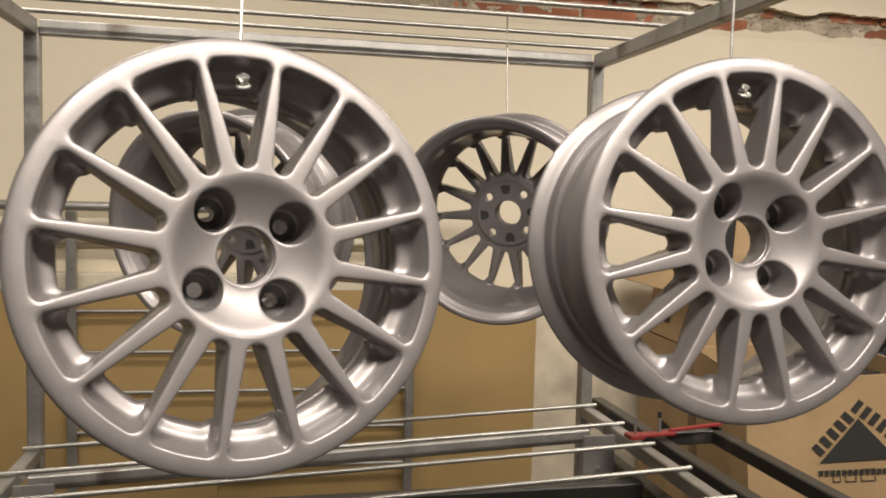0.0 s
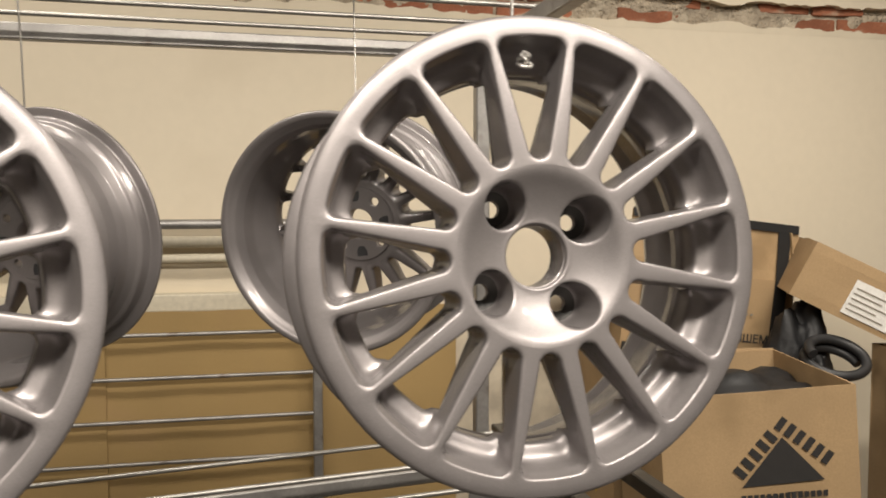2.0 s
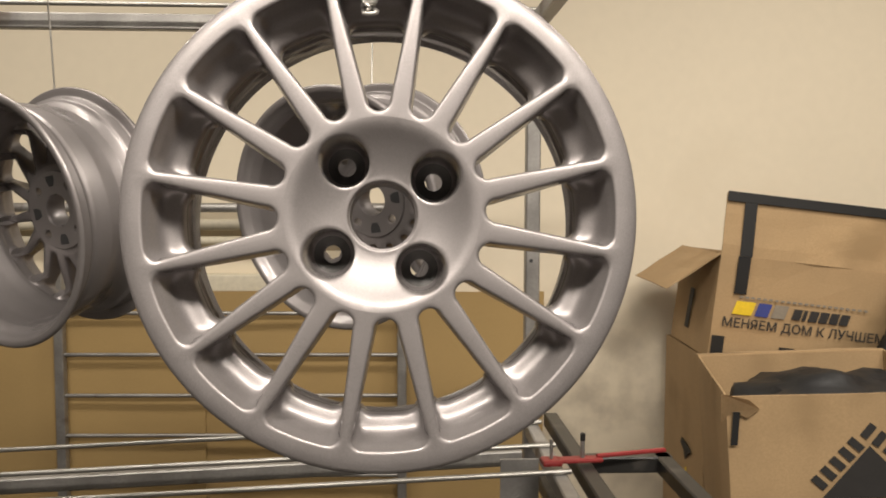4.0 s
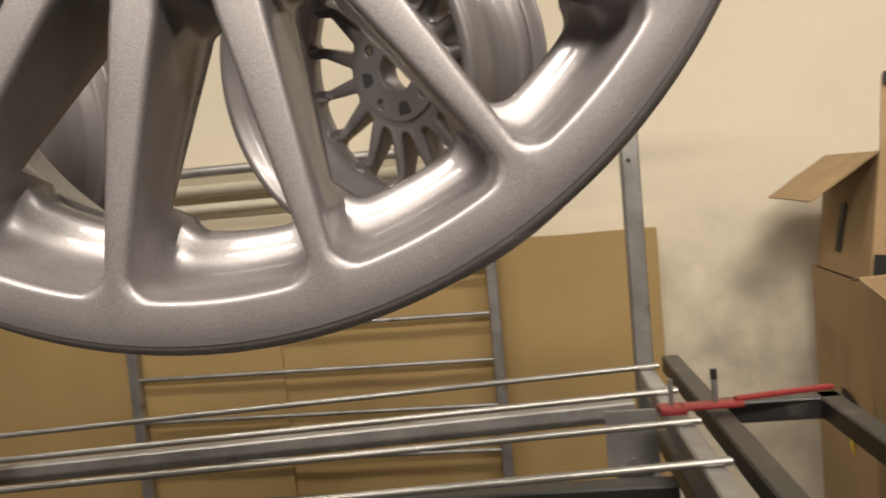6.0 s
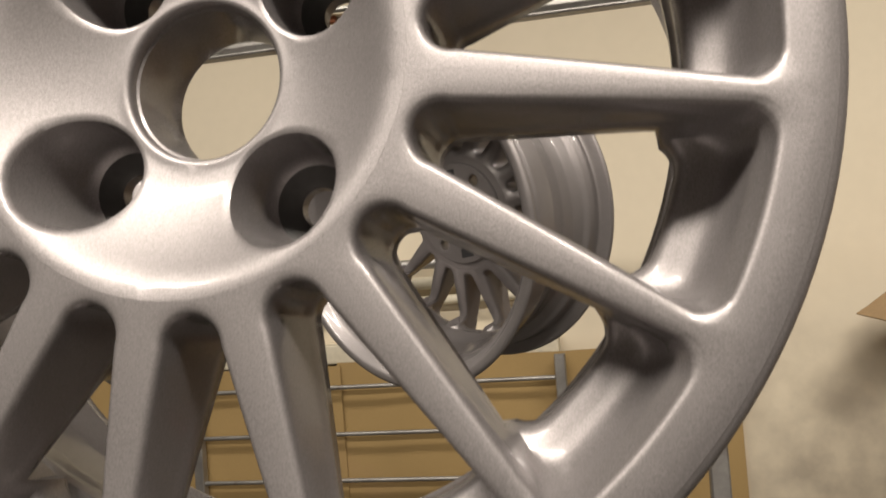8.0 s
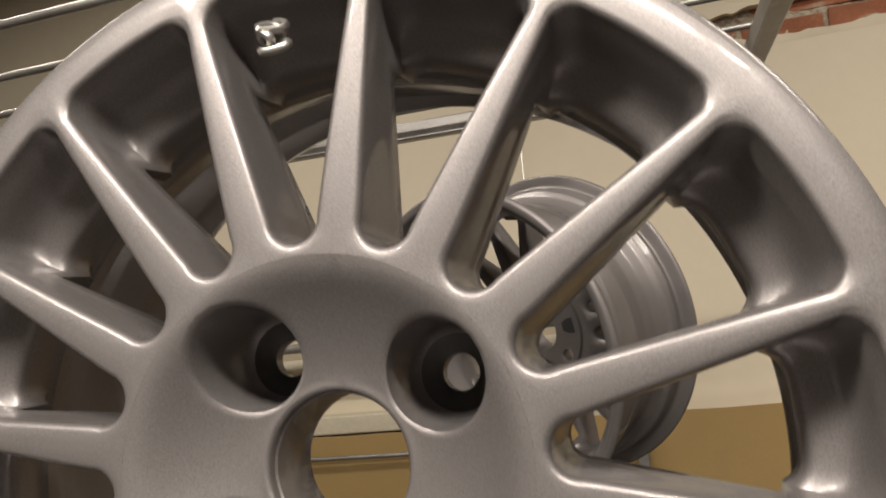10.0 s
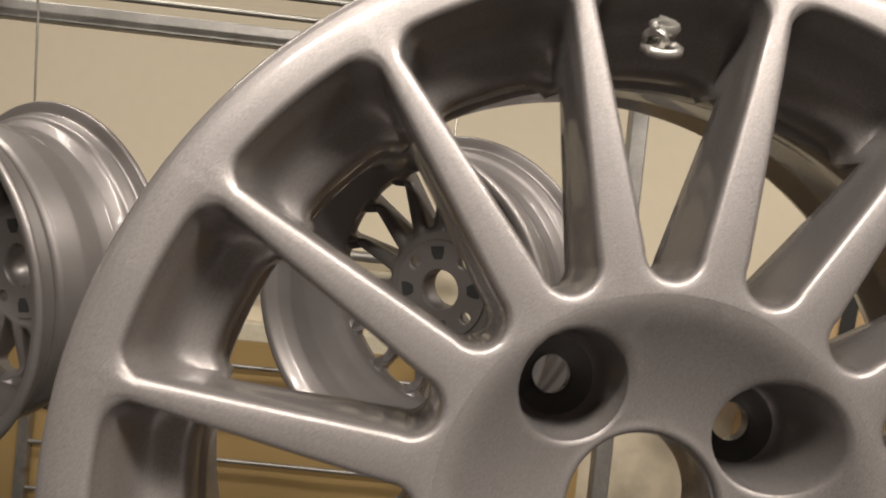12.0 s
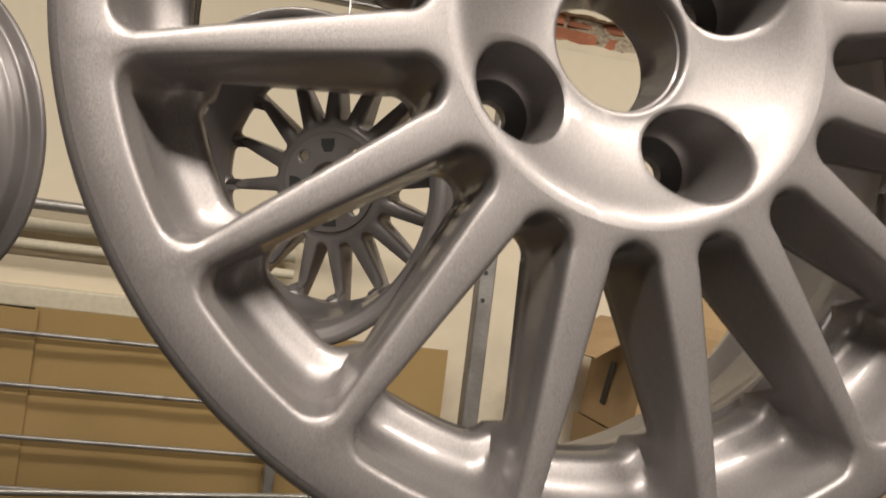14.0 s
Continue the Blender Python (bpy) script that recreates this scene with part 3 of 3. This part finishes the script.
for u, v in ((0.02, 0.38), (0.02, 1.58), (U1, 0.42), (U1, 1.58), (0.235, 1.5)):
    bar("leg", (u, -v, 0.0), (u, -v, 0.80 if u < 0.1 else 0.888), 0.036, 0.036, BLACK, bench)

# ---- wires ----
def hanging_wire(top, low, label, tail=(0, 0, 0)):
    top, low = Vector(top), Vector(low)
    pts = [top + Vector((0, 0.008 * math.cos(a), 0.008 * math.sin(a))) for a in (-1.6, -0.6, 0.4, 1.4, 2.4, 3.4, 4.4)]
    w = thing("hanging_wire", pose(0, 0, 0), label, "wire", "wires that carry the wheels")
    part("strand", tube(pts + [top + Vector((0.001, 0, -0.05)), top.lerp(low, 0.5) + Vector((0.001, 0, 0)), low], 0.0016, 7), WIRE, w, "", 60)
    low = low + Vector(tail)
    knot = []
    for i in range(44):
        a = i * 0.55
        q = 0.0042 + 0.0016 * math.sin(i * 0.21)
        knot.append(low + Vector((q * math.sin(a) + 0.002 * math.sin(a * 0.37), 0.004 * math.cos(a * 0.7), 0.002 * math.cos(a) - 0.001 - i * 0.00026)))
    part("knot", tube(knot, 0.0019, 6), WIRE, w, "twisted wire knot in the valve hole", 60)
    return w


hanging_wire((-0.012, 0.060, 1.889), (-0.016, 0.053, 1.638), "thin wire looped over a bar, carrying a wheel", (0.003, -0.027, -0.011))
hanging_wire((-0.575, 0.060, 1.889), (-0.576, 0.012, 1.614), "thin wire looped over a bar, carrying a wheel", (0.004, -0.027, -0.009))
hanging_wire((-0.075, 0.896, 1.889), (-0.075, 0.870, 1.640), "thin wire looped over a bar, carrying a back wheel")
hanging_wire((-0.630, 0.770, 1.889), (-0.630, 0.800, 1.628), "thin wire looped over a bar, carrying a back wheel")

# ---- boxes ----
def panel(w, h, t=0.004, seg=6, warp=0.004, seed=0):
    """A slightly warped board, x 0..w, z 0..h, front at y 0."""
    bm = bmesh.new()
    g = [[[bm.verts.new((w * i / seg, s * t + warp * noise.noise(Vector((i * 0.5, j * 0.5, seed))), h * j / seg)) for i in range(seg + 1)] for j in range(seg + 1)] for s in (0, 1)]
    for s in (0, 1):
        for j in range(seg):
            for i in range(seg):
                q = (g[s][j][i], g[s][j][i + 1], g[s][j + 1][i + 1], g[s][j + 1][i])
                bm.faces.new(q if s == 0 else q[::-1])
    rim = [(j, 0) for j in range(seg + 1)] + [(seg, i) for i in range(1, seg + 1)] + [(j, seg) for j in range(seg - 1, -1, -1)] + [(0, i) for i in range(seg - 1, 0, -1)]
    for (a, b), (c, d) in zip(rim, rim[1:] + rim[:1]):
        bm.faces.new((g[0][a][b], g[0][c][d], g[1][c][d], g[1][a][b]))
    return bm


def carton(name, m, w, d, h, label, flaps=(), seed=0):
    """An open carton: x 0..w, front at y 0, depth d; flaps: (side, length, angle from upright outwards)."""
    root = thing(name, m, label, "box")
    part("front_panel", panel(w, h, seed=seed), BOXCARD, root)
    o = part("back_panel", panel(w, h, seed=seed + 1), BOXCARD, root)
    o.matrix_local = pose(0, d - 0.004, 0)
    for x in (0.004, w):
        o = part("side_panel", panel(d, h, seed=seed + 2 + x), BOXCARD, root)
        o.matrix_local = pose(x, 0, 0, 0, 0, 90)
    part("bottom_panel", box(0.004, w - 0.004, 0.004, d - 0.004, 0.002, 0.006), BOXCARD, root)
    for side, ln, ang in flaps:
        wide = w if side in "fb" else d
        o = part("flap", panel(wide, ln, seed=seed + 9 + ang), BOXCARD, root)
        o.matrix_local = {"f": pose(0, 0, h, ang, 0, 0), "b": pose(w, d, h, 0, 0, 180) @ pose(0, 0, 0, ang, 0, 0),
                          "l": pose(0, d, h, 0, 0, -90) @ pose(0, 0, 0, ang, 0, 0), "r": pose(w, 0, h, 0, 0, 90) @ pose(0, 0, 0, ang, 0, 0)}[side]
    return root


def strip(parent, name, x0, x1, z0, z1, material, y=-0.0065, m=None, label="", skew=0.0):
    bm = bmesh.new()
    vs = [bm.verts.new((x + skew * (z - z0), y + dy, z)) for dy in (0, 0.0012) for x, z in ((x0, z0), (x1, z0), (x1, z1), (x0, z1))]
    bm.faces.new(vs[:4])
    for i in range(4):
        bm.faces.new((vs[i], vs[(i + 1) % 4], vs[4 + (i + 1) % 4], vs[4 + i]))
    o = part(name, bm, material, parent, label)
    if m is not None:
        o.matrix_local = m
    return o


def lettering(parent, name, words, x, z, size, material, label, y=-0.0062, bold=0.0, m=None):
    cu = bpy.data.curves.new(name, "FONT")
    cu.body, cu.size, cu.extrude, cu.offset = words, size, 0.0003, bold
    tmp = bpy.data.objects.new(name, cu)
    scene.collection.objects.link(tmp)
    me = bpy.data.meshes.new_from_object(tmp.evaluated_get(bpy.context.evaluated_depsgraph_get()))
    bpy.data.objects.remove(tmp)
    me.materials.append(material)
    o = new(name, me)
    o.parent = parent
    o.matrix_local = (m or Matrix()) @ pose(x, y, z, 90, 0, 0)
    return tagged(o, label)


carton("cardboard_box", pose(0.80, 1.25, 0, 0, 0, -10), 0.52, 0.46, 0.298, "brown cardboard box standing on the floor under another", (), 41)
# base box under the printed one
tall = carton("cardboard_box", pose(0.925, 1.915, 0, 0, 0, 0), 0.62, 0.44, 0.944, "tall brown cardboard box standing by the wall", (), 30)
for name, y0, z0, outline, ma, txt in (("tear", 2.09, 0.585, ((-0.07, 0.012), (-0.03, 0.028), (0.03, 0.035), (0.045, 0.014), (0.01, -0.004), (-0.01, -0.034), (-0.03, -0.012)), TAPE, "dark torn hole"),
                                   ("sticker_scrap", 2.065, 0.485, ((-0.012, -0.045), (0.014, -0.030), (0.020, 0.030), (0.004, 0.046), (-0.010, 0.01)), YELLOW, "yellow sticker scrap")):
    bm = bmesh.new()
    vs = [[bm.verts.new((x, y0 - 1.915 + dy, z0 + dz)) for dy, dz in outline] for x in (-0.0075, -0.0060)]
    bm.faces.new(vs[0])
    for i in range(len(outline)):
        bm.faces.new((vs[0][i], vs[0][(i + 1) % len(outline)], vs[1][(i + 1) % len(outline)], vs[1][i]))
    part(name, bm, ma, tall, txt)
k = carton("cardboard_box", pose(0.921, 1.89, 0.950, 0, 6.5, -1), 0.64, 0.42, 0.335, "open tan cardboard box with black tape and printed squares", (("f", 0.20, -6), ("l", 0.205, 130), ("r", 0.18, -12)), 3)
fl = pose(0, 0, 0.335, -6, 0, 0)
strip(k, "tape", -0.022, 0.615, 0.172, 0.203, TAPE, -0.0075, fl, "black tape along the flap edge")
strip(k, "tape", 0.035, 0.075, 0.0, 0.172, TAPE, -0.0070, fl, "black tape")
strip(k, "tape", 0.032, 0.072, 0.215, 0.335, TAPE, -0.0068, None, "black tape")
strip(k, "tape", -0.018, 0.022, 0.0, 0.075, TAPE, -0.0068, None, "black tape")
strip(k, "tape", 0.20, 0.25, 0.0, 0.06, TAPE, -0.0068, None, "black tape")
strip(k, "tape", 0.16, 0.20, 0.06, 0.20, TAPE, -0.0062, pose(0, 0.42, 0, 0, 0, -90), "black tape", 0.15)
strip(k, "tape", 0.535, 0.582, 0.08, 0.335, TAPE, -0.0068, None, "black tape")
strip(k, "tape", 0.535, 0.582, 0.0, 0.172, TAPE, -0.0070, fl, "black tape")
for i, ma in enumerate((YELLOW, BLUE, GREY)):
    x = 0.035 + (0, 0.072, 0.124)[i]
    strip(k, "printed_square", x, x + (0.062, 0.042, 0.044)[i], 0.15, 0.193, ma, -0.0062, None, ("yellow printed square", "blue printed square", "grey printed square")[i], 0.25)
for i, (x, w) in enumerate(((0.225, 0.028), (0.258, 0.012), (0.278, 0.028), (0.311, 0.028), (0.344, 0.028), (0.377, 0.028))):
    strip(k, "wordmark_shape", x, x + w, 0.152, 0.187, INK, -0.0062, None, "black printed wordmark block", 0.2)
for i in range(22):
    strip(k, "small_print_bar", 0.052 + i * 0.019, 0.064 + i * 0.019, 0.203, 0.210, GREY, -0.0062, None, "")
lettering(k, "slogan", "МЕНЯЕМ ДОМ К ЛУЧШЕМУ", 0.028, 0.108, 0.041, INK, "printed slogan", bold=0.0004)

for o in k.children:
    if o.name.split(".")[0] in ("tape", "printed_square", "wordmark_shape", "small_print_bar", "slogan") and abs(o.matrix_local.translation.y) < 0.1:
        o.location.x += 0.022

# box with the printed triangle
l = carton("cardboard_box", pose(0.790, 1.225, 0.300, 0, -4.2, -11), 0.515, 0.50, 0.69, "tan cardboard box with a black printed triangle, filled with bags", (("b", 0.16, 100),), 5)
bm = bmesh.new()
vs = [bm.verts.new((x, -0.0066, z)) for x, z in ((0.203, 0.442), (0.420, 0.448), (0.313, 0.568))]
bm.faces.new(vs)
part("printed_triangle", bm, INK, l, "black printed triangle")
for sgn, n_l in ((-1, 5), (1, 6)):
    for i in range(n_l):
        f = (i + 0.5) / n_l
        if sgn < 0:
            cx, cz, ang = 0.190 + f * 0.104, 0.470 + f * 0.112, -46
        else:
            cx, cz, ang = 0.300 + f * 0.142, 0.612 - f * 0.116, 39
        strip(l, "wordmark_shape", -0.0092, 0.0092, -0.0185, 0.0185, INK, -0.0064, pose(cx, 0, cz, 0, ang, 0), "")
for i in range(14):
    strip(l, "small_print_bar", 0.200 + i * 0.0165, 0.212 + i * 0.0165, 0.404, 0.420, INK, -0.0064, None, "")
for x, s in ((0.24, 0.018), (0.275, 0.026), (0.32, 0.034)):
    for a, b, c, d in ((x, x + s * 1.2, 0.385, 0.387), (x, x + s * 1.2, 0.385 + s, 0.387 + s), (x, x + 0.002, 0.385, 0.387 + s), (x + s * 1.2 - 0.002, x + s * 1.2, 0.385, 0.387 + s)):
        strip(l, "printed_outline", a, b, c, d, INK, -0.0064, None, "")
# torn corner with hanging tape, and a torn patch low on the tall box
bm = bmesh.new()
vs = [bm.verts.new(v) for v in ((-0.012, -0.012, 0.70), (0.05, -0.018, 0.685), (0.075, -0.010, 0.66), (0.045, -0.012, 0.640), (0.012, -0.009, 0.655), (-0.014, -0.008, 0.63))]
bm.faces.new(vs)
bmesh.ops.solidify(bm, geom=bm.faces[:], thickness=0.004)
part("torn_corner", bm, BOXCARD, l, "torn cardboard corner")
strip(l, "tape", 0.004, 0.020, 0.575, 0.655, TAPE, -0.0125, None, "hanging scrap of black tape", 0.12)
# black bags inside it
bm = bmesh.new()
bmesh.ops.create_icosphere(bm, subdivisions=4, radius=1.0)
for v in bm.verts:
    n = noise.noise(v.co * 2.2) * 0.25 + noise.noise(v.co * 6) * 0.12
    v.co = Vector((v.co.x * 0.27, v.co.y * 0.20, v.co.z * 0.10)) * (1 + n)
bag = part("bin_bag", bm, BAG, None, "", 60)
bag.location = (1.12, 1.47, 0.895)
tagged(bag, "crumpled black plastic bag inside an open box", "bag")

# tall black bag, added to fill the dark shade under the tilted box
bm = bmesh.new()
bmesh.ops.create_icosphere(bm, subdivisions=5, radius=1.0)
for v in bm.verts:
    n = noise.noise(v.co * 2.6 + Vector((4, 1, 2))) * 0.16 + noise.noise(v.co * 8) * 0.06 + noise.noise(Vector((v.co.x * 14, v.co.y * 14, v.co.z * 5))) * 0.03
    full = 1 + 0.25 * (1 - abs(v.co.z)) * abs(v.co.z)
    v.co = Vector((v.co.x * 0.17 * full, v.co.y * 0.15 * full, v.co.z * 0.555)) * (1 + n)
low = min(v.co.z for v in bm.verts)
shade_bag = part("bin_bag", bm, BAG, None, "", 60)
shade_bag.location = (1.52, 1.76, -low)
tagged(shade_bag, "tall crumpled black bag added to fill the shade between the boxes", "bag")
carton("cardboard_box", pose(1.64, 1.22, 0, 0, 0, -8), 0.42, 0.40, 1.035, "tall plain brown cardboard box standing beside the printed one", (), 71)

# tilted box with a white label
r = carton("cardboard_box", pose(1.413, 1.659, 1.200, 0, 26, -26), 0.44, 0.36, 0.19, "small brown cardboard box lying tilted with a white label", (), 8)
for i, m in enumerate((pose(0.005, 0.002, 0.190, -88, 0, 0), pose(0.435, 0.356, 0.191, 0, 0, 180) @ pose(0, 0, 0, -88, 0, 0))):
    o = part("flap", panel(0.43, 0.178, seed=61 + i), BOXCARD, r)
    o.matrix_local = m
strip(r, "label", 0.16, 0.31, 0.02, 0.135, WHITE, -0.0068, None, "white paper label")
for i in range(5):
    strip(r, "label_print", 0.17, 0.29 - 0.03 * (i % 2), 0.035 + i * 0.018, 0.040 + i * 0.018, GREY, -0.0082, None, "")
hose = thing("rubber_hose", pose(0, 0, 0), "coiled black rubber hose lying among the boxes", "hose")
part("coil", tube([(1.52 + 0.095 * math.cos(a), 1.58 + 0.07 * math.sin(a) - 0.02 * a / 6, 0.975 + 0.04 * math.sin(a) + 0.005 * a) for a in [i * 0.16 for i in range(60)]], 0.016, 12), RUBBER, hose, "", 60)

# ---- red clip tool on the frame ----
tool = thing("red_clamp", pose(0.335, 0.945, 0.926, 0, 0, 6), "red plastic spring clamp lying on the black rail", "clamp")
bm = bmesh.new()
add_box(bm, -0.045, 0.050, -0.014, 0.014, 0.002, 0.010, 0.0035)
add_box(bm, 0.04, 0.190, -0.005, 0.005, 0.006, 0.014, 0.003, pose(0, 0, 0, 0, -2, 3))
part("handle", bm, RED, tool, "red plastic lever")
bm = box(-0.075, -0.035, -0.018, 0.018, -0.002, 0.010, 0.004)
part("jaw", bm, RED, tool, "red plastic jaw")
for x in (0.01, -0.055):
    part("pin", tube([(x, 0, 0.0), (x, 0, 0.035), (x, 0, 0.050)], 0.0045 if x > 0 else 0.0035, 12), ZINC, tool, "steel pin", 60)
part("pin_tip", tube([(0.01, 0, 0.045), (0.01, 0, 0.060)], 0.0052, 12), BLACK, tool, "black pin tip", 60)
